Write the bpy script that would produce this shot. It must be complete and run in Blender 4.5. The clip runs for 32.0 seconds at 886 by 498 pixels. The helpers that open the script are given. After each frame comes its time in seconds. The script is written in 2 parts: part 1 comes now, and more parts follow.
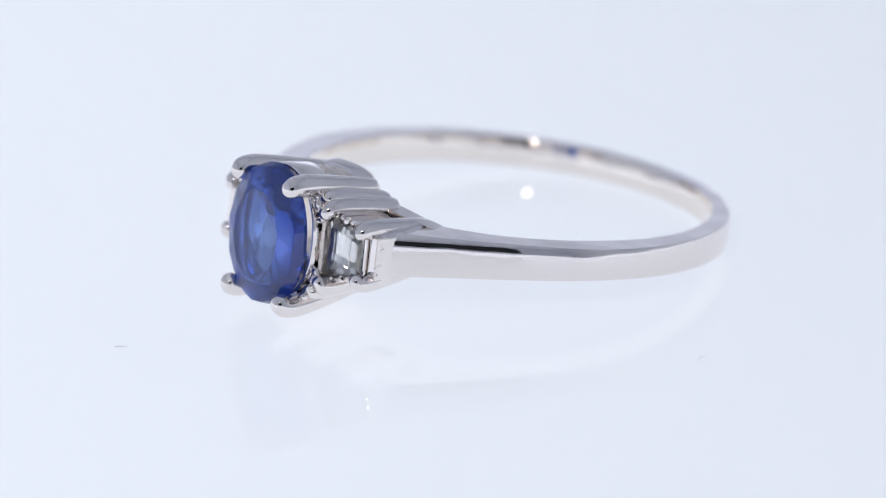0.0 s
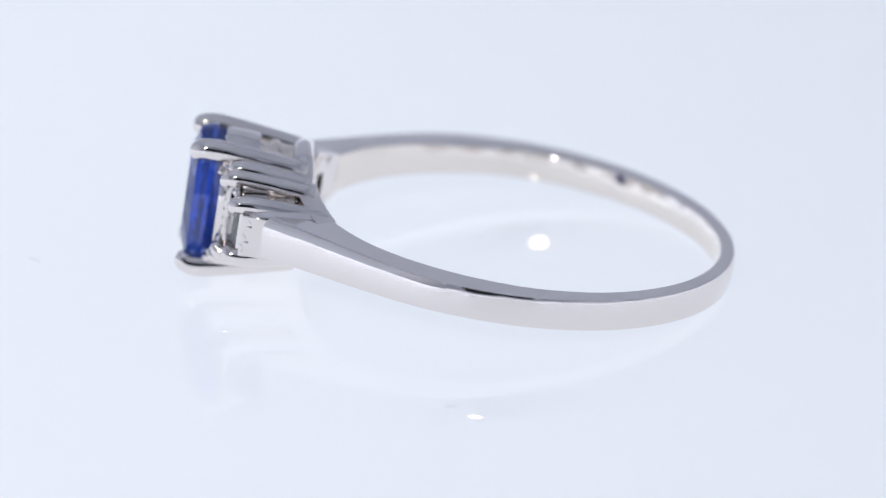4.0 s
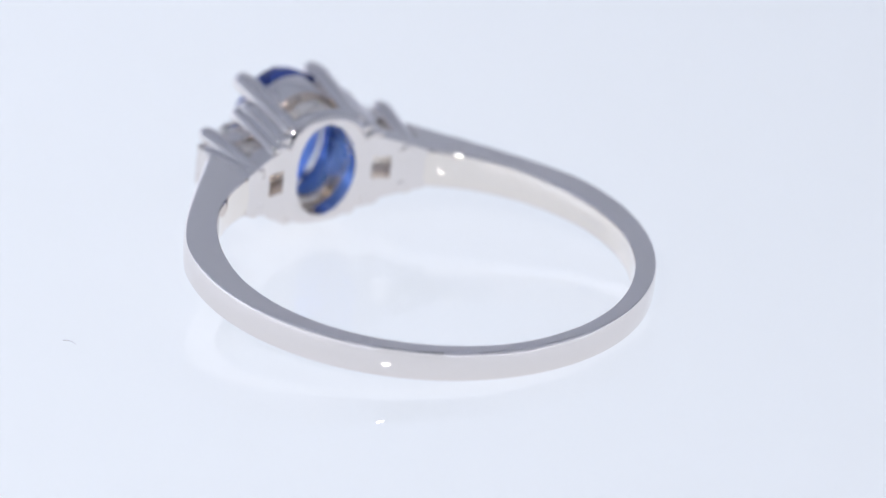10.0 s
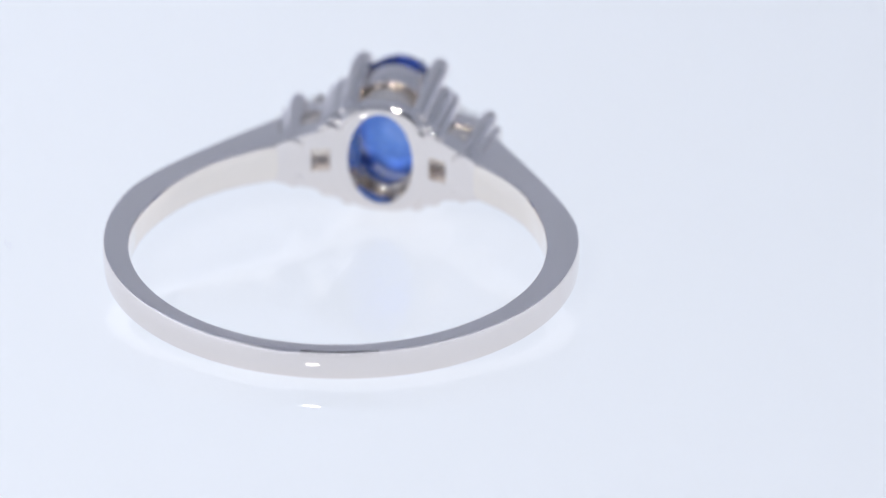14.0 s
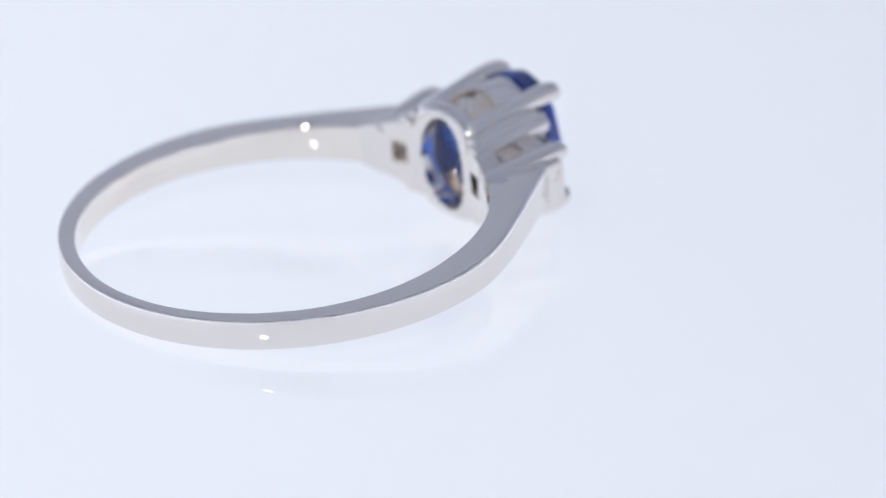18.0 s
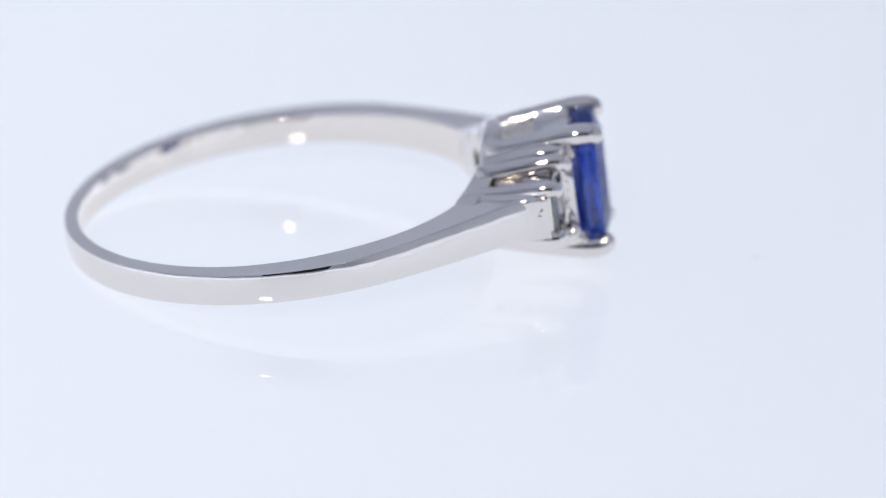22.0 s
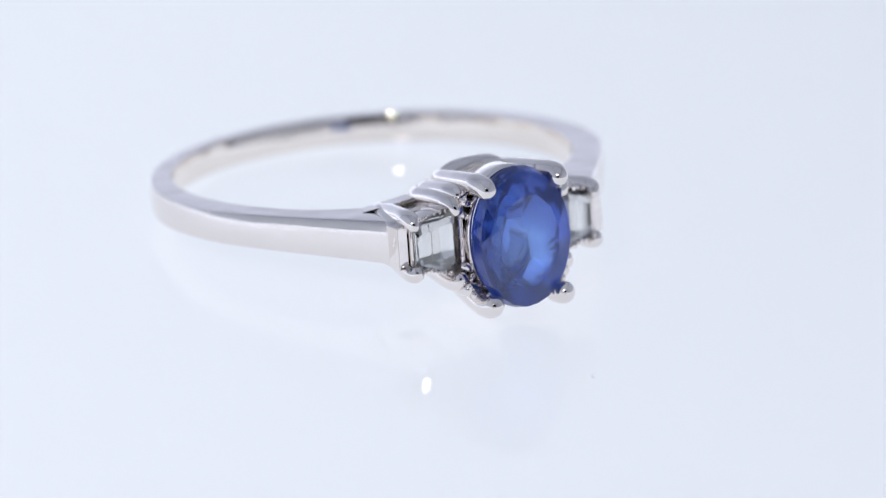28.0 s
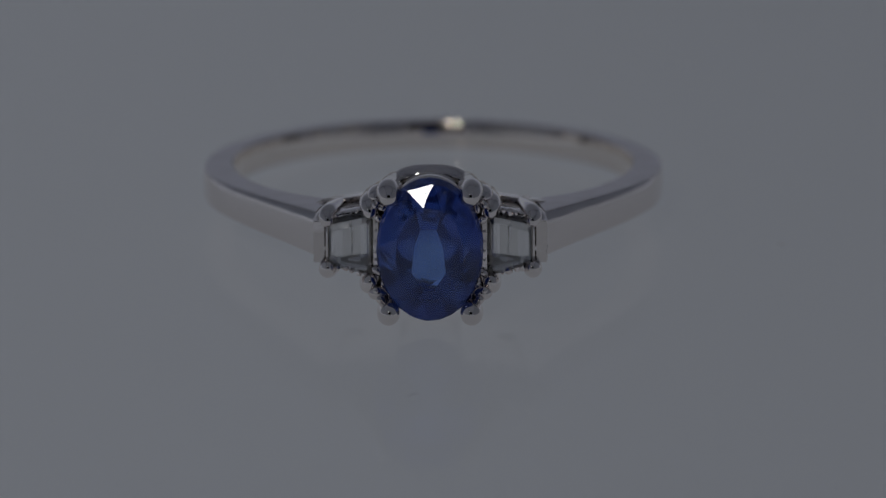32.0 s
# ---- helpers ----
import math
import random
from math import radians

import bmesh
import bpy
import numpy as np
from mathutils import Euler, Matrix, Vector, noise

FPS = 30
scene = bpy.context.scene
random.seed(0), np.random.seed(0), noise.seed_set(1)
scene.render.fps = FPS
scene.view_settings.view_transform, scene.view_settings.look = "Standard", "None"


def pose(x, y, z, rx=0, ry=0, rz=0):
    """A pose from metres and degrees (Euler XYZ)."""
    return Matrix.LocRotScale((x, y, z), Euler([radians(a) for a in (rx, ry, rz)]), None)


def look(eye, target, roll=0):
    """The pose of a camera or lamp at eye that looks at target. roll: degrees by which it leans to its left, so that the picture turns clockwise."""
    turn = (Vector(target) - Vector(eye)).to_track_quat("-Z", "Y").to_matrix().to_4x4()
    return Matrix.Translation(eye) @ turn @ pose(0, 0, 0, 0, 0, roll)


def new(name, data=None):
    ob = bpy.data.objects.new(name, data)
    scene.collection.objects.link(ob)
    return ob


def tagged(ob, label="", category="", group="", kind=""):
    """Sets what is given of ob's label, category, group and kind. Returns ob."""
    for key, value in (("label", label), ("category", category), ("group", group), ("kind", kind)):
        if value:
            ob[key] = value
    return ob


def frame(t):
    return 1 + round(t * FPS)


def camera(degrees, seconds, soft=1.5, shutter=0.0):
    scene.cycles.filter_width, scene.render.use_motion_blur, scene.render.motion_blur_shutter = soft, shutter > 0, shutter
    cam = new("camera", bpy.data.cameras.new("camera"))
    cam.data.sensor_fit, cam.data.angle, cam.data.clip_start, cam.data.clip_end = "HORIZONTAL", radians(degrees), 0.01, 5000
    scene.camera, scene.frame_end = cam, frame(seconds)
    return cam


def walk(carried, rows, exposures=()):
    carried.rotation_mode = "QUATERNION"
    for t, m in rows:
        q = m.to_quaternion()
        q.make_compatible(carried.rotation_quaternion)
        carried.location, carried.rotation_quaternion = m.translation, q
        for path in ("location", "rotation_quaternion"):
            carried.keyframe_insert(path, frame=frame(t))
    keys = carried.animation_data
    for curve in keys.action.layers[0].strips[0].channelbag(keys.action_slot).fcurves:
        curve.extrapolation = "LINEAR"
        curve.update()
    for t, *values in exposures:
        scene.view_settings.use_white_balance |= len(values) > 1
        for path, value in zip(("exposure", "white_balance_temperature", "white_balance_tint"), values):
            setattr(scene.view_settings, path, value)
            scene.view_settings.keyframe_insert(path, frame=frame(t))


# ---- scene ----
cam = camera(10.0, 32.0, soft=1.2)
MM = 0.001
CAM_H = 0.07607
cam_pose = pose(0, -0.19845, CAM_H, 90 - 20.872, 0, -0.561) @ pose(0, 0, 0, 0, 0, 0.818)
FADE = [(30.9, 0.0)] + [(31.0 + 0.1 * k, 2.2 * math.log2(0.95 - 0.05 * k)) for k in range(0, 11)]
walk(cam, [(0.0, cam_pose), (32.0, cam_pose)], [(0.0, 0.0)] + FADE)
cam.data.dof.use_dof = True
cam.data.dof.focus_distance = 0.2040
cam.data.dof.aperture_fstop = 38.0

# the turntable's steady turn: degrees a second, and when it comes to rest
SPEED, STOP = -10.081, 30.851


def turn(t):
    return pose(0, 0, 0, 0, 0, SPEED * (min(t, STOP) - 16.0))


RING_POSE = pose(-0.003554, -0.003068, 0.001932, 0, 0, -31.02) @ pose(0, 0, 0, 7.73, 1.03, 0)

# ---- light ----
world = bpy.data.worlds.new("room")
scene.world = world
world.use_nodes = True
world.node_tree.nodes["Background"].inputs[0].default_value = (0.75, 0.85, 1.0, 1)
world.node_tree.nodes["Background"].inputs[1].default_value = 0.02


# ---- materials ----
def material(name):
    m = bpy.data.materials.new(name)
    m.use_nodes = True
    nt = m.node_tree
    bs = nt.nodes["Principled BSDF"]
    return m, nt, bs


def noise_bump(nt, bs, scale, strength, distance, detail=4.0):
    tc = nt.nodes.new("ShaderNodeTexCoord")
    n = nt.nodes.new("ShaderNodeTexNoise")
    n.inputs["Scale"].default_value = scale
    n.inputs["Detail"].default_value = detail
    b = nt.nodes.new("ShaderNodeBump")
    b.inputs["Strength"].default_value = strength
    b.inputs["Distance"].default_value = distance
    nt.links.new(tc.outputs["Object"], n.inputs["Vector"])
    nt.links.new(n.outputs["Fac"], b.inputs["Height"])
    nt.links.new(b.outputs["Normal"], bs.inputs["Normal"])
    return tc, n


def vary(nt, n, socket, low, high):
    r = nt.nodes.new("ShaderNodeMapRange")
    r.inputs["From Min"].default_value, r.inputs["From Max"].default_value = 0.3, 0.7
    r.inputs["To Min"].default_value, r.inputs["To Max"].default_value = low, high
    nt.links.new(n.outputs["Fac"], r.inputs["Value"])
    nt.links.new(r.outputs["Result"], socket)


def metal(name, color, rough, waves=560.0, depth=0.00015):
    m, nt, bs = material(name)
    bs.inputs["Base Color"].default_value = (*color, 1)
    bs.inputs["Metallic"].default_value = 1.0
    tc, n = noise_bump(nt, bs, 900.0, 0.06, 0.00002)
    vary(nt, n, bs.inputs["Roughness"], rough * 0.6, rough * 1.5)
    # slow waves left by hand polishing, under the fine grain
    w = nt.nodes.new("ShaderNodeTexNoise")
    w.inputs["Scale"].default_value = waves
    w.inputs["Detail"].default_value = 1.0
    b = nt.nodes.new("ShaderNodeBump")
    b.inputs["Strength"].default_value = 0.35
    b.inputs["Distance"].default_value = depth
    nt.links.new(tc.outputs["Object"], w.inputs["Vector"])
    nt.links.new(w.outputs["Fac"], b.inputs["Height"])
    fine = bs.inputs["Normal"].links[0].from_node
    nt.links.new(b.outputs["Normal"], fine.inputs["Normal"])
    return m


def gem(name, color, ior, rough=0.0, haze=0.0, haze_color=(1, 1, 1)):
    m, nt, bs = material(name)
    bs.inputs["Base Color"].default_value = (*color, 1)
    bs.inputs["Roughness"].default_value = rough
    bs.inputs["IOR"].default_value = ior
    bs.inputs["Transmission Weight"].default_value = 1.0
    tc = nt.nodes.new("ShaderNodeTexCoord")
    n = nt.nodes.new("ShaderNodeTexNoise")
    n.inputs["Scale"].default_value = 600.0
    n.inputs["Detail"].default_value = 4.0
    n.inputs["Distortion"].default_value = 1.2
    nt.links.new(tc.outputs["Object"], n.inputs["Vector"])
    if haze:
        d = nt.nodes.new("ShaderNodeBsdfDiffuse")
        d.inputs["Color"].default_value = (*haze_color, 1)
        tr = nt.nodes.new("ShaderNodeBsdfTranslucent")
        tr.inputs["Color"].default_value = (*haze_color, 1)
        add = nt.nodes.new("ShaderNodeMixShader")
        add.inputs[0].default_value = 0.6
        nt.links.new(d.outputs[0], add.inputs[1])
        nt.links.new(tr.outputs[0], add.inputs[2])
        mix = nt.nodes.new("ShaderNodeMixShader")
        vary(nt, n, mix.inputs[0], haze * 0.4, haze * 1.7)
        nt.links.new(bs.outputs[0], mix.inputs[1])
        nt.links.new(add.outputs[0], mix.inputs[2])
        nt.links.new(mix.outputs[0], nt.nodes["Material Output"].inputs[0])
    return m


WHITE_GOLD = metal("polished_white_gold", (0.84, 0.79, 0.765), 0.03)
SATIN_GOLD = metal("brushed_white_gold", (0.88, 0.82, 0.76), 0.06)
# fine polishing lines across the band
_nt = SATIN_GOLD.node_tree
_map = _nt.nodes.new("ShaderNodeMapping")
_map.inputs["Scale"].default_value = (3.0, 3.0, 0.25)
_tex = [n for n in _nt.nodes if n.type == "TEX_NOISE"][0]
_nt.links.new([n for n in _nt.nodes if n.type == "TEX_COORD"][0].outputs["Object"], _map.inputs["Vector"])
_nt.links.new(_map.outputs[0], _tex.inputs["Vector"])
for _n in _nt.nodes:
    if _n.type == "BUMP":
        _n.inputs["Strength"].default_value *= 2.0
SAPPHIRE = gem("blue_sapphire", (0.085, 0.19, 0.74), 1.77, 0.06, 0.13, (0.15, 0.25, 0.68))


def paint_window_light(m, centre, size, inner, outer):
    """Window light painted into a stone's colour: paler heart, deeper rim, uneven between."""
    nt = m.node_tree
    tc = nt.nodes.new("ShaderNodeTexCoord")
    sub = nt.nodes.new("ShaderNodeVectorMath")
    sub.operation = "SUBTRACT"
    sub.inputs[1].default_value = centre
    div = nt.nodes.new("ShaderNodeVectorMath")
    div.operation = "MULTIPLY"
    div.inputs[1].default_value = size
    ln = nt.nodes.new("ShaderNodeVectorMath")
    ln.operation = "LENGTH"
    n = nt.nodes.new("ShaderNodeTexNoise")
    n.inputs["Scale"].default_value = 450.0
    n.inputs["Detail"].default_value = 2.0
    add = nt.nodes.new("ShaderNodeMath")
    add.operation = "MULTIPLY_ADD"
    add.inputs[1].default_value = 0.7
    ramp = nt.nodes.new("ShaderNodeMapRange")
    ramp.inputs["From Min"].default_value, ramp.inputs["From Max"].default_value = 0.50, 1.15
    mix = nt.nodes.new("ShaderNodeMix")
    mix.data_type = "RGBA"
    mix.inputs["A"].default_value = (*inner, 1)
    mix.inputs["B"].default_value = (*outer, 1)
    nt.links.new(tc.outputs["Object"], sub.inputs[0])
    nt.links.new(sub.outputs[0], div.inputs[0])
    nt.links.new(div.outputs[0], ln.inputs[0])
    nt.links.new(tc.outputs["Object"], n.inputs["Vector"])
    nt.links.new(n.outputs["Fac"], add.inputs[0])
    nt.links.new(ln.outputs["Value"], add.inputs[2])
    nt.links.new(add.outputs[0], ramp.inputs["Value"])
    nt.links.new(ramp.outputs["Result"], mix.inputs["Factor"])
    nt.links.new(mix.outputs["Result"], nt.nodes["Principled BSDF"].inputs["Base Color"])


paint_window_light(SAPPHIRE, (0, 0.0125, -0.0006), (400.0, 0.0, 300.0), (0.23, 0.435, 1.0), (0.034, 0.09, 0.54))
CAST_GOLD = metal("unplated_warm_gold", (0.88, 0.80, 0.72), 0.26)
DIAMOND = gem("clear_diamond", (0.99, 0.985, 0.97), 2.42, 0.0, 0.025, (0.98, 0.98, 0.97))


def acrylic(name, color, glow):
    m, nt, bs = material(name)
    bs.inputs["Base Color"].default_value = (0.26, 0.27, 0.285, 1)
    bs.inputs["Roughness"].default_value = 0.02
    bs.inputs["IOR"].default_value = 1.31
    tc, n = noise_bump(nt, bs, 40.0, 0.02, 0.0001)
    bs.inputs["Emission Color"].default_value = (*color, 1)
    # side light painted into the emission: brighter towards the left and front
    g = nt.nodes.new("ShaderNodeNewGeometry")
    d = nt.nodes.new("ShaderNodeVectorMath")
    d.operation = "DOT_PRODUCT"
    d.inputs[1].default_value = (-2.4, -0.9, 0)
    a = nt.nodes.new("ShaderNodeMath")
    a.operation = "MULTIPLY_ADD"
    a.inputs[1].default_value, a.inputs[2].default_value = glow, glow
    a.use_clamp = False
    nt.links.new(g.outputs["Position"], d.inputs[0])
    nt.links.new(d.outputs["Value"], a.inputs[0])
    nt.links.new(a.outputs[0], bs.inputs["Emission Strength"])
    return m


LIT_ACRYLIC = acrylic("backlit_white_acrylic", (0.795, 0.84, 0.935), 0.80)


def plain(name, color, rough, bump=0.2, scale=245.0):
    m, nt, bs = material(name)
    bs.inputs["Base Color"].default_value = (*color, 1)
    bs.inputs["Roughness"].default_value = rough
    noise_bump(nt, bs, scale, bump, 0.0005)
    return m


TENT_CLOTH = plain("cool_white_cloth_low_back_glow", (0.75, 0.78, 0.85), 0.9)
# low back glow painted into the cloth to brighten the ring's reflections
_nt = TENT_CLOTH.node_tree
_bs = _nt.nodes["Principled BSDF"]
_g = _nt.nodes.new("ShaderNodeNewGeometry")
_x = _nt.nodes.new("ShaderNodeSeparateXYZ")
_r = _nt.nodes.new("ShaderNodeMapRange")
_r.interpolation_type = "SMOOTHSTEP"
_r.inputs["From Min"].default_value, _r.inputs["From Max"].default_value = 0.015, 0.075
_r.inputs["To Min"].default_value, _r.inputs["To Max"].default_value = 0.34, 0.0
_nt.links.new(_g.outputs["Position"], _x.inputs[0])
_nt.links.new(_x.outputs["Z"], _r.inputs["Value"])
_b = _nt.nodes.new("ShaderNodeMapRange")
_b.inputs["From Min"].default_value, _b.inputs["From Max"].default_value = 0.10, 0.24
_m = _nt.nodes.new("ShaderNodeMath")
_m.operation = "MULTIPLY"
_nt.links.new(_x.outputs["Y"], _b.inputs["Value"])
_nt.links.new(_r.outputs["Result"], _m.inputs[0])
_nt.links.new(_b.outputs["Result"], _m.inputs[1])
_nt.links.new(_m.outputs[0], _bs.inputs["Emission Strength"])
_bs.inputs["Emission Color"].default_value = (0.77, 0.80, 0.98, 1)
DUST = plain("grey_dust", (0.72, 0.72, 0.75), 0.8)
BLACK_PLASTIC = plain("black_plastic", (0.03, 0.03, 0.03), 0.5)
LAMP_GLOW, _nt, _bs = material("lamp_diffuser")
_bs.inputs["Base Color"].default_value = (0.8, 0.8, 0.8, 1)
_bs.inputs["Emission Color"].default_value = (1.0, 0.96, 0.90, 1)
_bs.inputs["Emission Strength"].default_value = 120.0


# ---- mesh helpers (millimetres in, metres out) ----
def part(name, bm, mat, parent=None, label="", smooth=None, unit=MM):
    bmesh.ops.recalc_face_normals(bm, faces=bm.faces)
    for v in bm.verts:
        v.co *= unit
    me = bpy.data.meshes.new(name)
    bm.to_mesh(me)
    bm.free()
    me.materials.append(mat)
    if smooth:
        for p in me.polygons:
            p.use_smooth = True
        me.set_sharp_from_angle(angle=radians(smooth))
    ob = new(name, me)
    if parent:
        ob.parent = parent
    if label:
        tagged(ob, label)
    return ob


def box(x0, x1, y0, y1, z0, z1, bevel=0.0):
    bm = bmesh.new()
    bmesh.ops.create_cube(bm, size=1)
    for v in bm.verts:
        v.co = Vector((x0 + (v.co.x + 0.5) * (x1 - x0), y0 + (v.co.y + 0.5) * (y1 - y0), z0 + (v.co.z + 0.5) * (z1 - z0)))
    if bevel:
        bmesh.ops.bevel(bm, geom=bm.edges[:], offset=bevel, segments=2, affect="EDGES")
    return bm


def tube(points, radii, segs=20, squash=1.0, side=Vector((0, 0, 1)), closed=False, dome=True):
    """A rod along the points, with rounded ends; closed: a ring."""
    bm = bmesh.new()
    pts, rr = [Vector(p) for p in points], list(radii)
    if dome and not closed:
        d = (pts[-1] - pts[-2]).normalized()
        end, r = pts[-1], rr[-1]
        for k in range(1, 7):
            a = k / 7 * math.pi / 2
            pts.append(end + d * r * math.sin(a))
            rr.append(r * math.cos(a))
        d = (pts[0] - pts[1]).normalized()
        start, r = pts[0], rr[0]
        for k in range(1, 5):
            a = k / 5 * math.pi / 2
            pts.insert(0, start + d * r * 0.35 * math.sin(a))
            rr.insert(0, r * math.cos(a))
    rings, n = [], len(pts)
    for i in range(n):
        if closed:
            d = pts[(i + 1) % n] - pts[i - 1]
        else:
            d = pts[min(i + 1, n - 1)] - pts[max(i - 1, 0)]
        d.normalize()
        u = side - d * side.dot(d)
        u.normalize()
        w = d.cross(u)
        rings.append([bm.verts.new(pts[i] + rr[i] * (u * math.cos(a) + w * squash * math.sin(a)))
                      for a in (2 * math.pi * k / segs for k in range(segs))])
    for i in range(n if closed else n - 1):
        a, b = rings[i], rings[(i + 1) % n]
        for k in range(segs):
            bm.faces.new((a[k], a[(k + 1) % segs], b[(k + 1) % segs], b[k]))
    if not closed:
        bm.faces.new(rings[0])
        bm.faces.new(rings[-1])
    return bm


def bezier(p0, p1, p2, p3, n):
    out = []
    for k in range(n + 1):
        t = k / n
        out.append(p0 * (1 - t) ** 3 + p1 * 3 * t * (1 - t) ** 2 + p2 * 3 * t * t * (1 - t) + p3 * t ** 3)
    return out


def sheet(quads, place, thick):
    """A curved plate: quads of (u, v), put at place(u, v, depth) with depth 0 and thick, closed at all its edges."""
    bm = bmesh.new()
    made = {}

    def vert(p, d):
        key = (round(p[0], 5), round(p[1], 5), d)
        if key not in made:
            made[key] = bm.verts.new(place(p[0], p[1], d))
        return made[key]

    sides = {}
    for q in quads:
        for d in (0.0, thick):
            vs = [vert(p, d) for p in q]
            if len(set(vs)) == len(vs):
                bm.faces.new(vs if d else vs[::-1])
        for i in range(4):
            a, b = [(round(p[0], 5), round(p[1], 5)) for p in (q[i], q[(i + 1) % 4])]
            sides[frozenset((a, b))] = sides.get(frozenset((a, b)), 0) + 1
    for key, count in sides.items():
        if count == 1 and len(key) == 2:
            a, b = tuple(key)
            bm.faces.new((vert(a, 0.0), vert(b, 0.0), vert(b, thick), vert(a, thick)))
    return bm


# ---- the light tent round the turntable ----
def setting():
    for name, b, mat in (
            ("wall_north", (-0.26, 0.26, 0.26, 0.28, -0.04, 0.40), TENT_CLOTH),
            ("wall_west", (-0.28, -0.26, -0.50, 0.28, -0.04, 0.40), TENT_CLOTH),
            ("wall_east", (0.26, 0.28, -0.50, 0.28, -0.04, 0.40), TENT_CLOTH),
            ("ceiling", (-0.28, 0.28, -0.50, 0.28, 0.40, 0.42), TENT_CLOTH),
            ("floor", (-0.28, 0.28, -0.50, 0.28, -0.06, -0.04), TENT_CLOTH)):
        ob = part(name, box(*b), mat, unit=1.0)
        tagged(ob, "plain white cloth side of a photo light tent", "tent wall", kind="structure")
    # unseen front; its opening is added for dark reflections in the metal
    bm = bmesh.new()
    for x0, x1, z0, z1 in ((-0.26, -0.15, -0.04, 0.40), (0.15, 0.26, -0.04, 0.40), (-0.15, 0.15, 0.30, 0.40), (-0.15, 0.15, -0.04, 0.035)):
        b = box(x0, x1, -0.50, -0.48, z0, z1)
        me = bpy.data.meshes.new("piece")
        b.to_mesh(me)
        b.free()
        bm.from_mesh(me)
        bpy.data.meshes.remove(me)
    ob = part("wall_south", bm, TENT_CLOTH, unit=1.0)
    tagged(ob, "white cloth tent front with a square opening", "tent wall", kind="structure")


def turntable():
    t = tagged(new("turntable"), "backlit glossy white acrylic turntable under the ring", "turntable")
    bm = bmesh.new()
    n, prev = 128, None
    prof = ((0.0, -8.0), (244.0, -8.0), (245.0, -7.0), (245.0, -1.0), (244.0, 0.0), (0.0, 0.0))
    for r, z in prof:
        ring = [bm.verts.new((r * math.cos(2 * math.pi * k / n), r * math.sin(2 * math.pi * k / n), z)) for k in range(n)] if r else None
        if ring and prev:
            for k in range(n):
                bm.faces.new((prev[k], prev[(k + 1) % n], ring[(k + 1) % n], ring[k]))
        elif ring:
            bm.faces.new(ring)
        elif prev:
            bm.faces.new(prev)
        prev = ring
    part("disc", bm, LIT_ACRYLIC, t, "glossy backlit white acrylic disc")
    for x, y, a in ((7.05, 13.3, 0.4), (-15.0, 6.45, 1.5)):
        pts = [(x + math.cos(a + 0.9 * u) * 0.7 * u, y + math.sin(a + 0.9 * u) * 0.7 * u, 0.02 + 0.03 * math.sin(3 * u)) for u in (k / 8 - 0.5 for k in range(9))]
        part("dust_fibre", tube(pts, [0.014] * 9, 6, dome=False), DUST, t, "tiny grey dust fibre", smooth=60)
    bm = box(-60, 60, -60, 60, -40, -8, 3)
    part("motor_base", bm, BLACK_PLASTIC, t, "black plastic base")
    return t


def squared(bm):
    """Push a round outline towards a rounded square."""
    for v in bm.verts:
        a = math.atan2(v.co.y, v.co.x)
        f = 0.94 / (abs(math.cos(a)) ** 4 + abs(math.sin(a)) ** 4) ** 0.25
        v.co.x, v.co.y = v.co.x * f, v.co.y * f


def studio_lamp():
    lamp = tagged(new("studio_lamp"), "small white studio lamp with a rounded square diffuser", "lamp")
    bm = bmesh.new()
    bmesh.ops.create_cone(bm, cap_ends=True, segments=40, radius1=17, radius2=17, depth=2)
    squared(bm)
    part("diffuser", bm, LAMP_GLOW, lamp, "glowing rounded square diffuser")
    bm = bmesh.new()
    bmesh.ops.create_cone(bm, cap_ends=True, segments=40, radius1=20, radius2=15, depth=40)
    squared(bm)
    for v in bm.verts:
        v.co.z += 22
    part("housing", bm, BLACK_PLASTIC, lamp, "black lamp housing", smooth=40)
    d, az, el = 0.42, radians(-14), radians(34)
    eye = Vector((math.sin(az) * math.cos(el), -math.cos(az) * math.cos(el), math.sin(el))) * d
    lamp.matrix_basis = look(eye, (0, 0, 0.003))
    bm = tube([(0, 0, 42), (0, 40, 60), (0, 110, 90)], [5, 5, 5], 12, dome=False, side=Vector((1, 0, 0)))
    part("arm", bm, BLACK_PLASTIC, lamp, "black lamp arm", smooth=40)
    return lamp


# ---- the ring ----
HZ = -0.22
R_OUT, R_IN, Y_IN = 9.62, 8.62, -0.38


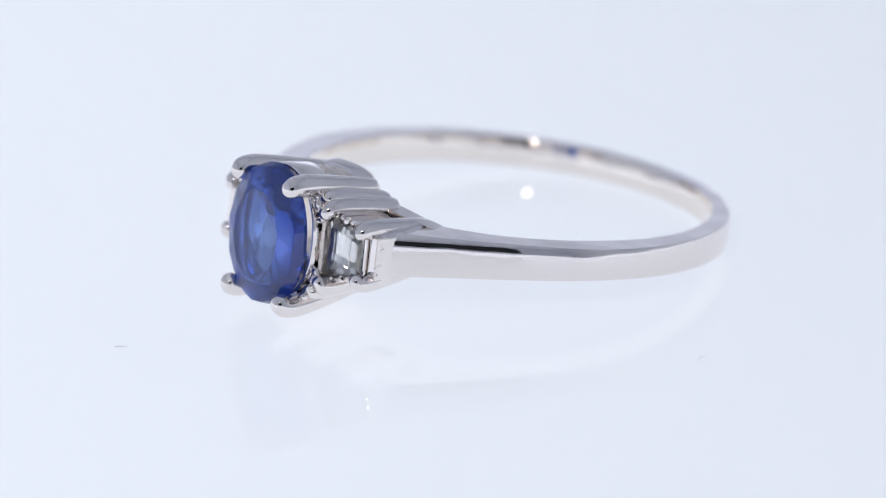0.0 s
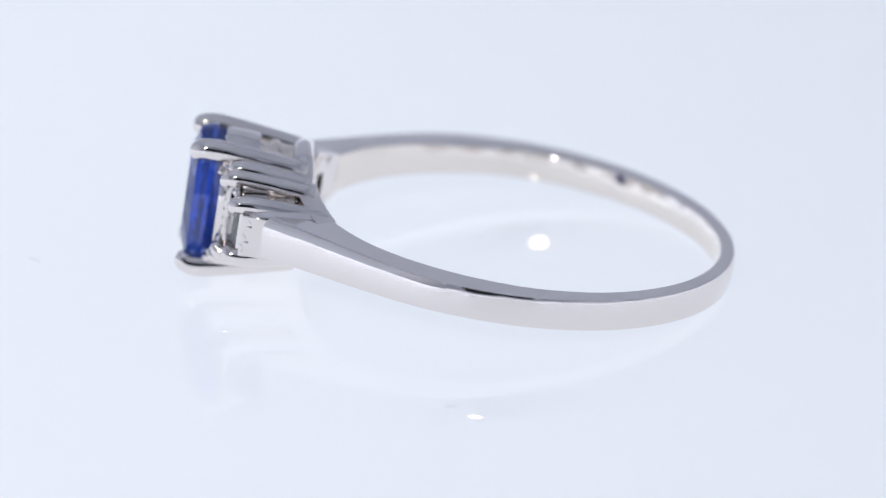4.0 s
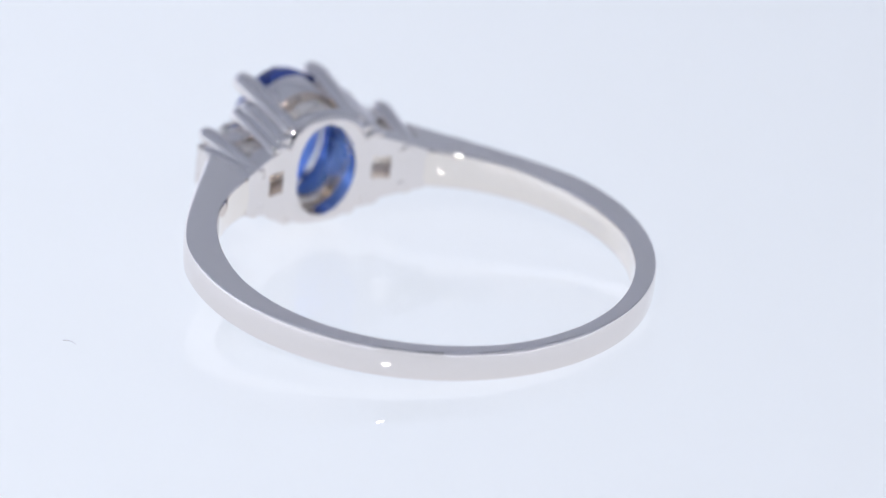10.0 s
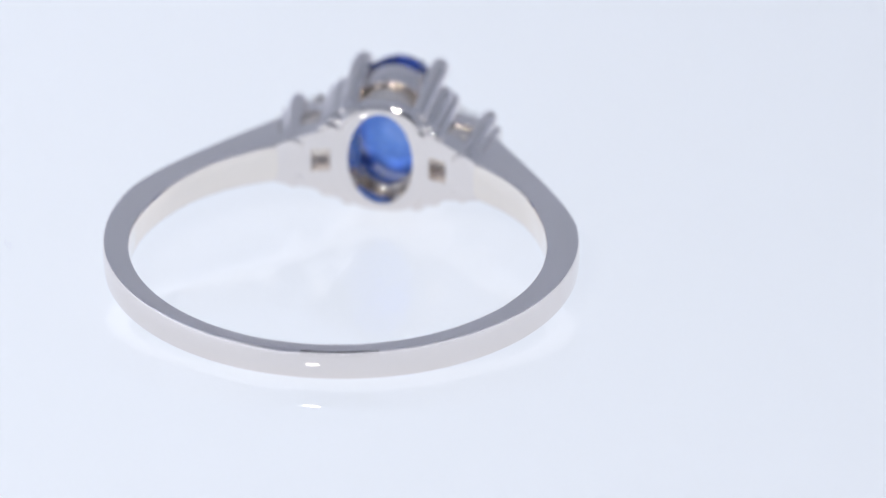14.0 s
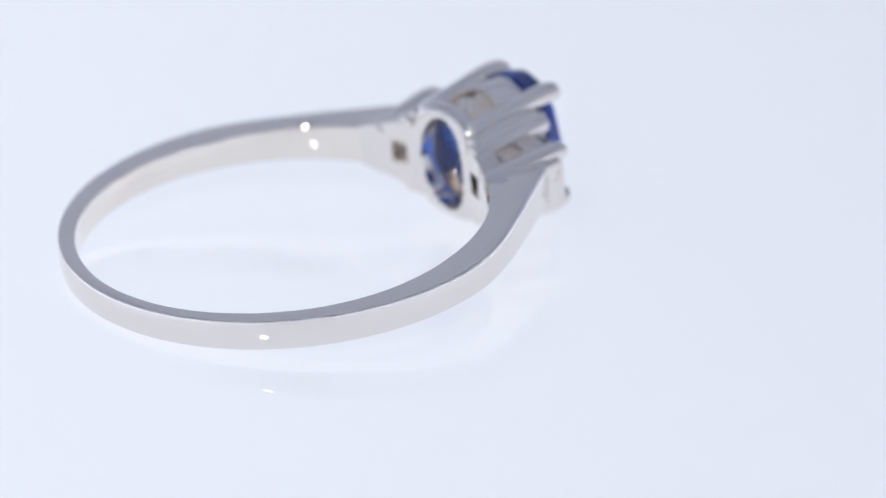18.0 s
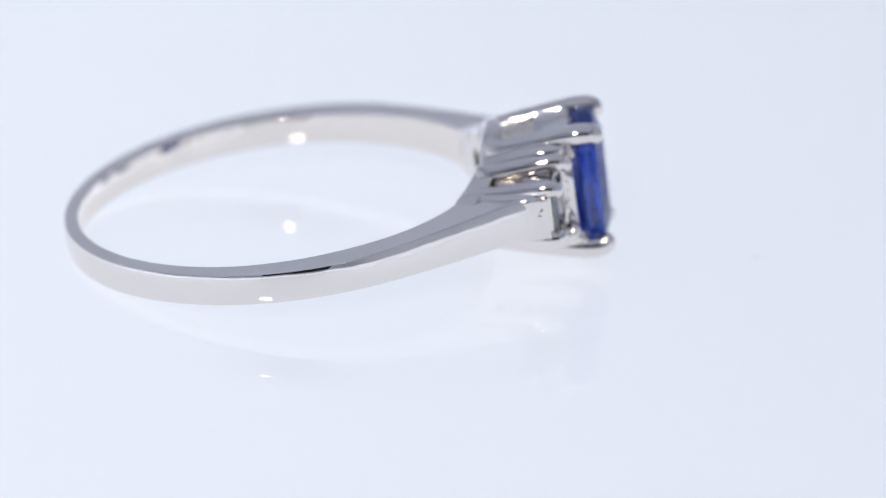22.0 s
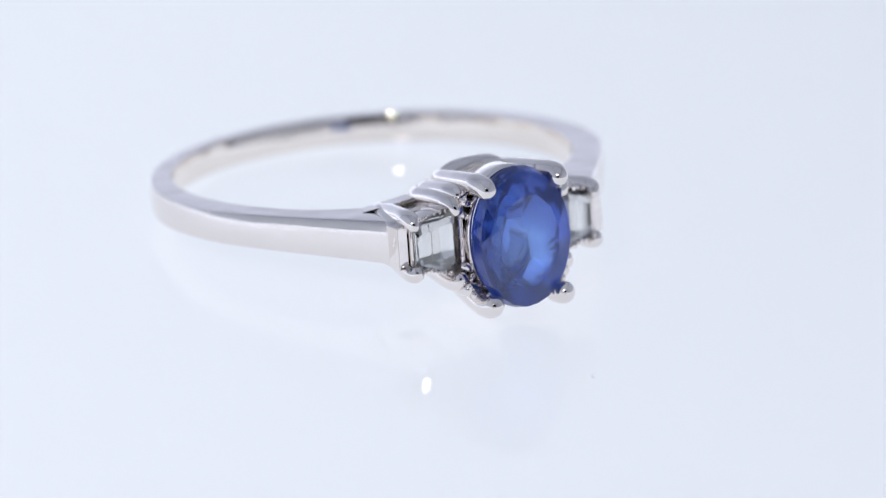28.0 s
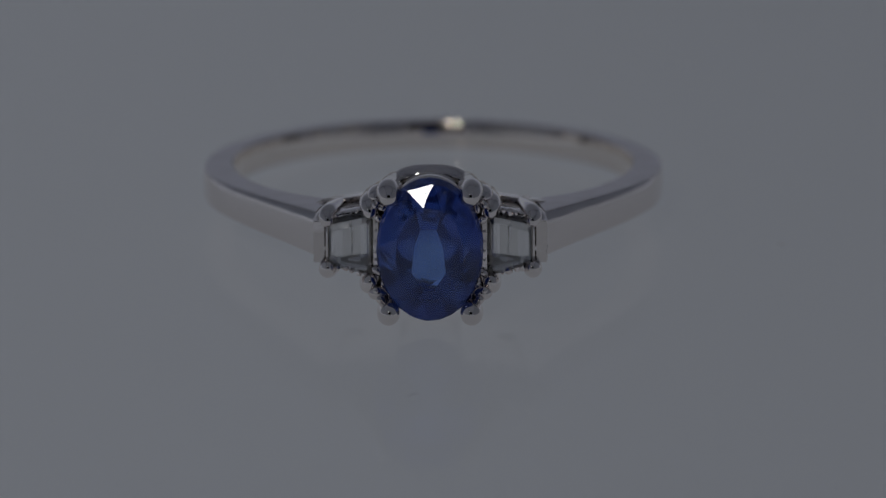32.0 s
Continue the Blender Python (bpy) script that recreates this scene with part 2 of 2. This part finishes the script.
def shank():
    """The tapering shank from one shoulder round the back to the other."""
    A = radians(104)
    stations = []
    wide = 1.014
    p0 = Vector((wide * R_OUT * math.sin(A), -R_OUT * math.cos(A), 0))
    half = [(Vector((wide * R_OUT * math.sin(a), -R_OUT * math.cos(a), 0)), a / A * 0.62) for a in (A * k / 64 for k in range(64))]
    tang = Vector((math.cos(A), math.sin(A), 0))
    end = Vector((4.72, 10.0, 0))
    curve = bezier(p0, p0 + tang * 2.3, end - Vector((-0.56, 0.83, 0)) * 2.8, end, 40)
    half += [(p, 0.62 + 0.38 * k / 40) for k, p in enumerate(curve)]
    # matching points on the finger hole
    E = math.pi - math.asin(4.22 / R_IN)
    for p, s in half:
        a = s * E
        r = R_IN - 0.17 * math.exp(-((s - 0.71) / 0.15) ** 2) + 0.015 * max(0.0, (s - 0.975) / 0.025)
        q = Vector((r * math.sin(a), Y_IN - r * math.cos(a), 0))
        f = max(0.0, (s - 0.60) / 0.40) ** 1.4
        top = 0.645 + 0.09 * f
        low = -0.645 - 0.40 * f
        c = 0.07 + 0.24 * max(0.0, (s - 0.62) / 0.38) ** 1.2
        stations.append((p, q, top, low, c))
    full = [(Vector((-p.x, p.y, 0)), Vector((-q.x, q.y, 0)), h, z, c) for p, q, h, z, c in stations[:0:-1]] + stations
    bm = bmesh.new()
    rings = []
    for i, (p, q, h, l, c) in enumerate(full):
        o = (p - q).normalized()
        w = (p - q).length
        e = 0.11
        # the upper finger-side edge is worn unevenly
        x = i / len(full)
        g = 0.12 + 0.03 * noise.noise(Vector((31 * x, 0.0, 4.0))) + 0.012 * noise.noise(Vector((110 * x, 9.0, 0.0)))
        prof = []
        # finger side, slightly domed
        for k in range(7):
            u = k / 6
            prof.append((-0.085 * 4 * u * (1 - u), l + e + (h - l - e - g) * u))
        prof += [(g - g * math.cos(b), h - g + g * math.sin(b)) for b in (radians(22.5), radians(45), radians(67.5), radians(90))]
        prof += [(g + 0.03, h)]
        # top face, then the polished bevel and its two rounded edges
        d = 0.8 * c
        prof += [(w - c - 0.06, h), (w - c - 0.02, h), (w - c + 0.02, h - 0.015), (w - 0.5 * c, h - 0.42 * d), (w - 0.04, h - d + 0.03), (w - 0.005, h - d - 0.03)]
        # outer face, slightly domed
        for k in range(1, 6):
            u = k / 6
            prof.append((w + 0.055 * 4 * u * (1 - u), h - d - 0.03 + (l + e - h + d + 0.03) * u))
        prof += [(w - e + e * math.cos(b), l + e - e * math.sin(b)) for b in (0, radians(30), radians(60), radians(90))]
        prof += [(e, l), (0.03, l + 0.03)]
        rings.append([bm.verts.new(q + o * x + Vector((0, 0, y))) for x, y in prof])
    n = len(rings[0])
    for a, b in zip(rings, rings[1:]):
        for k in range(n):
            f = bm.faces.new((a[k], a[(k + 1) % n], b[(k + 1) % n], b[k]))
            f.material_index = 1 if k < 7 else 0
    bm.faces.new(rings[0])
    bm.faces.new(rings[-1])
    return bm


def gallery_plate():
    """The plate behind the stones: an oval window and two small square ones."""
    def place(x, z, d):
        rim = abs(x / 2.1) ** 2.7 + abs((z - 0.1) / 2.60) ** 2.7
        if abs(z) > 1.56 and rim > 0.62:
            d = 0.40 + (d - 0.40) * math.sqrt(max(0.02, 1 - ((min(rim, 1.0) - 0.62) / 0.38) ** 2))
        r = R_IN + d - 0.045 + 0.086 * (1 - math.exp(-z * z / 1.44))
        a = x / R_IN
        return Vector((r * math.sin(a), Y_IN + r * math.cos(a), z + HZ))

    quads = []
    n = 72
    def oval(a, b, k):
        # squarer towards the outside, so that it carries the four big prongs
        e = 1.0 - 0.26 * (a - 1.42) / 0.68
        u, w = math.cos(2 * math.pi * k / n), math.sin(2 * math.pi * k / n)
        return (a * math.copysign(abs(u) ** e, u), 0.1 + b * math.copysign(abs(w) ** e, w))
    steps = [(1.42 + 0.68 * j / 7, 2.12 + 0.48 * j / 7) for j in range(8)]
    for j in range(7):
        for k in range(n):
            quads.append((oval(*steps[j], k), oval(*steps[j], k + 1), oval(*steps[j + 1], k + 1), oval(*steps[j + 1], k)))
    # side wings: their first column follows the oval
    def edge(z):
        return 2.08 * max(0.0, 1 - (abs(z - 0.1) / 2.60) ** 2.7) ** 0.37
    rows = [-1.0, -0.46, -0.12, 0.22, 0.57, 0.8, 1.0]
    cols = [0.0, 1.0, 2.0, 3.0, 4.0, 5.0]
    def wing(c, r, s):
        z = rows[r]
        x = [edge(z), 2.17, 2.58, 2.98, 3.6, 4.502][c]
        g = max(0.0, (x - 2.2) / 2.302)
        w = 1.50 - 0.545 * g if z > 0 else 1.55 - 0.725 * g
        zz = z * w if abs(z) > 0.65 else z
        if c == 0:
            x = edge(zz)
        return (s * x, zz)
    for s in (-1, 1):
        for r in range(6):
            for c in range(5):
                if c in (1, 2) and r in (1, 2, 3):
                    continue
                q = [wing(c, r, s), wing(c + 1, r, s), wing(c + 1, r + 1, s), wing(c, r + 1, s)]
                quads.append(q)
    return sheet(quads, place, 0.9)


CROWN_TURN, CROWN_DROP = 19.25, 0.290


def oval_brilliant(a, c, y_table, y_girdle, y_culet):
    pts = []
    def at(r, k, y, step=22.5):
        t = radians(k * step)
        return Vector((a * r * math.cos(t), y, c * r * math.sin(t)))
    # low upper crown, steep lower crown
    for k in range(12):
        pts.append(at(0.65, 30 * k + CROWN_TURN, y_table, 1))
        pts.append(at(0.955, 30 * k + 15 + CROWN_TURN, y_table - CROWN_DROP, 1))
        pts.append(at(0.955, 30 * k + CROWN_TURN, y_table - CROWN_DROP - 0.045, 1))
    for k in range(32):
        pts.append(at(1.0, k, y_girdle + 0.06, 11.25))
        pts.append(at(1.0, k, y_girdle - 0.08, 11.25))
    d = y_girdle - y_culet
    for k in range(8):
        pts.append(at(0.62, 2 * k, y_girdle - 0.50 * d))
        pts.append(at(0.32, 2 * k + 1, y_culet + 0.05 * (k % 3)) + Vector((0.12 * (k % 2), 0, -0.55 + 0.42 * math.sin(radians(45 * k + 22.5)))))
    bm = bmesh.new()
    for p in pts:
        bm.verts.new(p)
    bmesh.ops.convex_hull(bm, input=bm.verts[:])
    bmesh.ops.dissolve_limit(bm, angle_limit=radians(1.5), verts=bm.verts[:], edges=bm.edges[:])
    return bm


def step_cut(s):
    """A tapered step-cut stone, wider towards the centre stone; s: side."""
    bm = bmesh.new()
    tiers = ((0.80, 0.31), (0.91, 0.22), (1.0, 0.03), (1.0, -0.06), (0.70, -0.397), (0.40, -0.712), (0.02, -1.08))
    for f, y in tiers:
        wx = 0.945 * f
        steep = 2.4 if y > 0.05 else 0.36
        zi, zo = 1.36 - (1 - f) * steep, 0.98 - (1 - f) * steep
        for x, z in ((-wx, zi), (-wx, -zi), (wx, zo), (wx, -zo)):
            k = min(0.10, 0.4 * wx)
            for dx, dz in ((math.copysign(k, -x), 0), (0, -math.copysign(k, z))):
                bm.verts.new((s * (x + dx), y, z + dz))
    bmesh.ops.convex_hull(bm, input=bm.verts[:])
    bmesh.ops.dissolve_limit(bm, angle_limit=radians(1.0), verts=bm.verts[:], edges=bm.edges[:])
    m = Matrix.Translation((s * 3.215, 11.05, HZ - 0.02)) @ Matrix.Rotation(radians(-s * 9), 4, "Z")
    bm.transform(m)
    return bm


def oval_wall(profile, stretch):
    """A closed profile of (radius, y), swept round the oval; stretch is added to the long half-axis."""
    bm = bmesh.new()
    n = 72
    rings = []
    for k in range(n):
        a = 2 * math.pi * k / n
        rings.append([bm.verts.new((r * math.cos(a), y, HZ + (r + stretch) * math.sin(a))) for r, y in profile])
    m = len(profile)
    for k in range(n):
        a, b = rings[k], rings[(k + 1) % n]
        for i in range(m):
            bm.faces.new((a[i], a[(i + 1) % m], b[(i + 1) % m], b[i]))
    return bm


def frame_wall(corners, s, out, thick, y0, y1, soft):
    """A four-sided wall of (x, z) corners; s: side, out: how far it stands proud of them."""
    bm = bmesh.new()
    mid = sum(corners, Vector((0, 0))) / 4
    rings = []
    for p in corners:
        d = p - mid
        d = Vector((math.copysign(1, d.x), math.copysign(1, d.y)))
        prof = [(out, y0 + soft), (out, y1 - soft), (out - 0.3 * soft, y1 - 0.3 * soft), (out - soft, y1), (-thick, y1), (-thick, y0), (out - soft, y0), (out - 0.3 * soft, y0 + 0.3 * soft)]
        rings.append([bm.verts.new((s * (p.x + d.x * o), y, HZ + p.y + d.y * o)) for o, y in prof])
    for k in range(4):
        a, b = rings[k], rings[(k + 1) % 4]
        for i in range(8):
            bm.faces.new((a[i], a[(i + 1) % 8], b[(i + 1) % 8], b[i]))
    return bm


def rod(base, mid, tip, r0, r1, r2, squash=1.0, side=Vector((0, 0, 1))):
    base, mid, tip = Vector(base), Vector(mid), Vector(tip)
    pts = bezier(base, base.lerp(mid, 0.6), mid, tip, 14)
    radii = [r0 + (r1 - r0) * k / 9 if k < 9 else r1 + (r2 - r1) * (k - 9) / 5 for k in range(15)]
    return tube(pts, radii, 22, squash, side)


def ring_thing():
    ring = tagged(new("sapphire_ring"), "polished white gold ring with blue oval sapphire and two diamonds", "ring")
    band = part("band", shank(), WHITE_GOLD, ring, "polished white gold band with tapering shoulders", smooth=31)
    band.data.materials.append(SATIN_GOLD)
    setting_ = part("setting", gallery_plate(), WHITE_GOLD, ring, "pierced white gold gallery behind the stones", smooth=35)
    # centre stone
    g = oval_brilliant(2.16, 2.96, 13.30, 12.42, 11.0)
    for v in g.verts:
        v.co.z += HZ
    part("sapphire", g, SAPPHIRE, ring, "faceted oval blue sapphire")
    part("seat", oval_wall([(1.70, 10.52), (1.95, 10.54), (2.03, 10.66), (2.09, 11.5), (2.11, 11.86), (2.05, 11.95), (1.92, 11.9), (1.70, 11.4), (1.60, 10.6)], 0.78),
         WHITE_GOLD, setting_, "oval seat under the sapphire", smooth=50)
    part("collet", oval_wall([(1.80, 8.9), (1.72, 9.35), (1.74, 9.6), (1.85, 9.75), (1.88, 9.9), (1.83, 10.05), (1.72, 10.2), (1.78, 10.6), (1.44, 10.6), (1.47, 9.8), (1.53, 8.9)], 0.74), CAST_GOLD, setting_, "recessed warm gold wall below the sapphire", smooth=50)
    # crescent ledge inside the lower half of the collet
    arc = [radians(212 + 116 * k / 24) for k in range(25)]
    pts = [(1.38 * math.cos(a), 9.62, HZ + 0.10 + 2.06 * math.sin(a)) for a in arc]
    part("ledge", tube(pts, [0.05 + 0.25 * math.sin(math.pi * k / 24) for k in range(25)], 16, side=Vector((0, 1, 0))), SATIN_GOLD, setting_, "pale gold crescent ledge under the sapphire", smooth=60)
    for sx in (-1, 1):
        for sz in (-1, 1):
            if sz > 0:
                pts = (sx * 1.48, 8.62, HZ + 1.95), (sx * 1.74, 12.85, HZ + 2.54), (sx * 1.64, 12.98, HZ + 2.32)
            else:
                pts = (sx * 1.48, 8.62, HZ - 1.95), (sx * 1.74, 12.85, HZ - 2.86), (sx * 1.64, 12.98, HZ - 2.50)
            part("prong", rod(*pts, 0.42, 0.48, 0.42), WHITE_GOLD, setting_, smooth=60)
    # side stones
    for s in (-1, 1):
        part("diamond", step_cut(s), DIAMOND, ring, "clear tapered step-cut diamond")
        for x, zt, zb, ty, r in ((2.48, 1.60, -1.70, 11.70, 0.42), (4.20, 1.10, -1.16, 11.25, 0.41)):
            for z in (zt, zb):
                out = 0.0 if x < 3 else -0.34
                part("prong", rod((s * (x - 0.22 + out), 8.15 if x < 3 else 7.55, HZ + z * (0.76 if x < 3 else 0.66)), (s * (x + 0.05), ty + 0.05, HZ + z * 1.10), (s * (x - 0.05), ty + 0.02, HZ + z * 0.88),
                                  r * (1.25 if x < 3 else 1.05), r, r * 0.74), WHITE_GOLD, setting_, smooth=60)
        corners = [Vector(p) for p in ((2.27, 1.33), (2.27, -1.33), (4.15, -0.95), (4.15, 0.95))]
        part("seat", frame_wall(corners, s, 0.10, 0.0, 9.95, 11.02, 0.06), WHITE_GOLD, setting_, "small seat round a side diamond", smooth=40)
        part("collet", frame_wall(corners, s, 0.0, 0.10, 8.85, 9.97, 0.03), CAST_GOLD, setting_, "recessed warm gold wall below a diamond", smooth=40)
        part("prong_root", rod((s * 3.75, 7.5, 0.57), (s * 4.40, 10.3, 0.52), (s * 4.36, 10.55, 0.44), 0.36, 0.36, 0.24, 1.3), WHITE_GOLD, setting_, smooth=60)
        # wall between the diamond and the shoulder, and the one beside the centre stone
        b = box(4.30, 4.745, 7.6, 10.88, HZ - 0.90, HZ + 0.84, 0.035)
        for v in b.verts:
            v.co.x *= s
        part("shoulder_cap", b, WHITE_GOLD, setting_, "white gold wall at the shoulder's end", smooth=40)
        b = box(2.10, 2.30, 9.3, 11.66, HZ - 1.55, HZ + 1.45, 0.09)
        for v in b.verts:
            v.co.x *= s
        part("divider", b, WHITE_GOLD, setting_, "notched wall between sapphire and diamond", smooth=40)
        for k in range(6):
            bm = bmesh.new()
            at = Matrix.Translation((s * 2.20, 11.66, HZ - 1.1 + 0.40 * k + 0.1 * random.random()))
            bmesh.ops.create_icosphere(bm, subdivisions=2, radius=0.055, matrix=at)
            part("bead", bm, WHITE_GOLD, setting_, smooth=60)
        for k in range(7):
            bm = bmesh.new()
            at = Matrix.Translation((s * 4.715, 10.45 + 0.35 * random.random(), HZ - 0.75 + 0.21 * k + 0.08 * random.random())) @ Matrix.Rotation(random.random() * 3, 4, "X") @ Matrix.Diagonal((0.7, 2.2, 1.0, 1.0))
            bmesh.ops.create_icosphere(bm, subdivisions=1, radius=0.05 + 0.05 * random.random(), matrix=at)
            part("bead", bm, WHITE_GOLD, setting_)
        for x, y, z, r in ((2.16, 11.98, -1.82, 0.19), (2.0, 12.1, -2.16, 0.19), (2.2, 11.98, 1.72, 0.15)):
            bm = bmesh.new()
            bmesh.ops.create_icosphere(bm, subdivisions=3, radius=r, matrix=Matrix.Translation((s * x, y, HZ + z)))
            part("bead", bm, WHITE_GOLD, setting_, smooth=60)
        # rough grains of metal pushed over the stones' edges
        for z in (-1, 1):
            for k in range(6):
                x = 2.58 + 0.28 * k + 0.12 * random.random()
                bm = bmesh.new()
                r = 0.08 + 0.13 * random.random() ** 1.5
                at = Matrix.Translation((s * x, 11.26 - 0.04 * k + 0.08 * random.random(), HZ + z * ((1.36 if z > 0 else 1.27) - 0.062 * k + 0.05 * random.random()))) @ Matrix.Rotation(random.random() * 3, 4, "X")
                bmesh.ops.create_icosphere(bm, subdivisions=1, radius=r, matrix=at)
                part("bead", bm, WHITE_GOLD, setting_)
            for k in range(4):
                bm = bmesh.new()
                r = 0.09 + 0.06 * random.random()
                at = Matrix.Translation((s * (2.12 + 0.10 * k), 11.95 - 0.16 * k, HZ + z * (1.78 - 0.12 * k + 0.1 * random.random()))) @ Matrix.Rotation(random.random() * 3, 4, "X")
                bmesh.ops.create_icosphere(bm, subdivisions=1, radius=r, matrix=at)
                part("bead", bm, WHITE_GOLD, setting_)
        # added piece, tilted to catch light so the square opening isn't black
        b = box(2.14, 3.06, 8.20, 8.42, HZ - 0.56, HZ + 0.66, 0.03)
        b.transform(Matrix.Translation((2.6, 8.2, 0)) @ Matrix.Rotation(radians(-17), 4, "Z") @ Matrix.Rotation(radians(14), 4, "X") @ Matrix.Translation((-2.6, -8.2, 0)))
        for v in b.verts:
            v.co.x *= s
        part("opening_reflector", b, CAST_GOLD, setting_, "added warm gold reflector behind a square opening", smooth=40)
        # a chain of grains in the gap beside the oval seat
        for z in (-1, 1):
            for k in range(4):
                a = radians(20 + 10 * k + 3 * random.random())
                bm = bmesh.new()
                r = 0.15 + 0.06 * random.random()
                at = Matrix.Translation((s * 2.24 * math.cos(a), 11.62 + 0.10 * random.random(), HZ + z * 3.02 * math.sin(a)))
                at = at @ Matrix.Rotation(random.random() * 3, 4, "Y") @ Matrix.Diagonal((1.0, 1.0, 1.7, 1.0))
                bmesh.ops.create_icosphere(bm, subdivisions=2, radius=r, matrix=at)
                part("bead", bm, WHITE_GOLD, setting_, smooth=60)
        # webs that tie the side prongs to the big ones
        for z in (-1, 1):
            up = 0.4 if z < 0 else 0.0
            part("web", rod((s * 1.92, 8.35, HZ + z * 1.54), (s * 2.10, 11.2 + up, HZ + z * 2.04), (s * 2.12, 11.45 + up, HZ + z * 1.94), 0.42, 0.38, 0.30, 1.3), WHITE_GOLD, setting_, smooth=60)
    return ring


setting()
table = turntable()
lamp = studio_lamp()
ring = ring_thing()


def motions():
    times = [0.5 * k for k in range(62)] + [30.8, STOP, 30.9, 31.2, 32.0]
    walk(table, [(t, turn(t)) for t in times])
    walk(ring, [(t, turn(t) @ RING_POSE) for t in times])


motions()
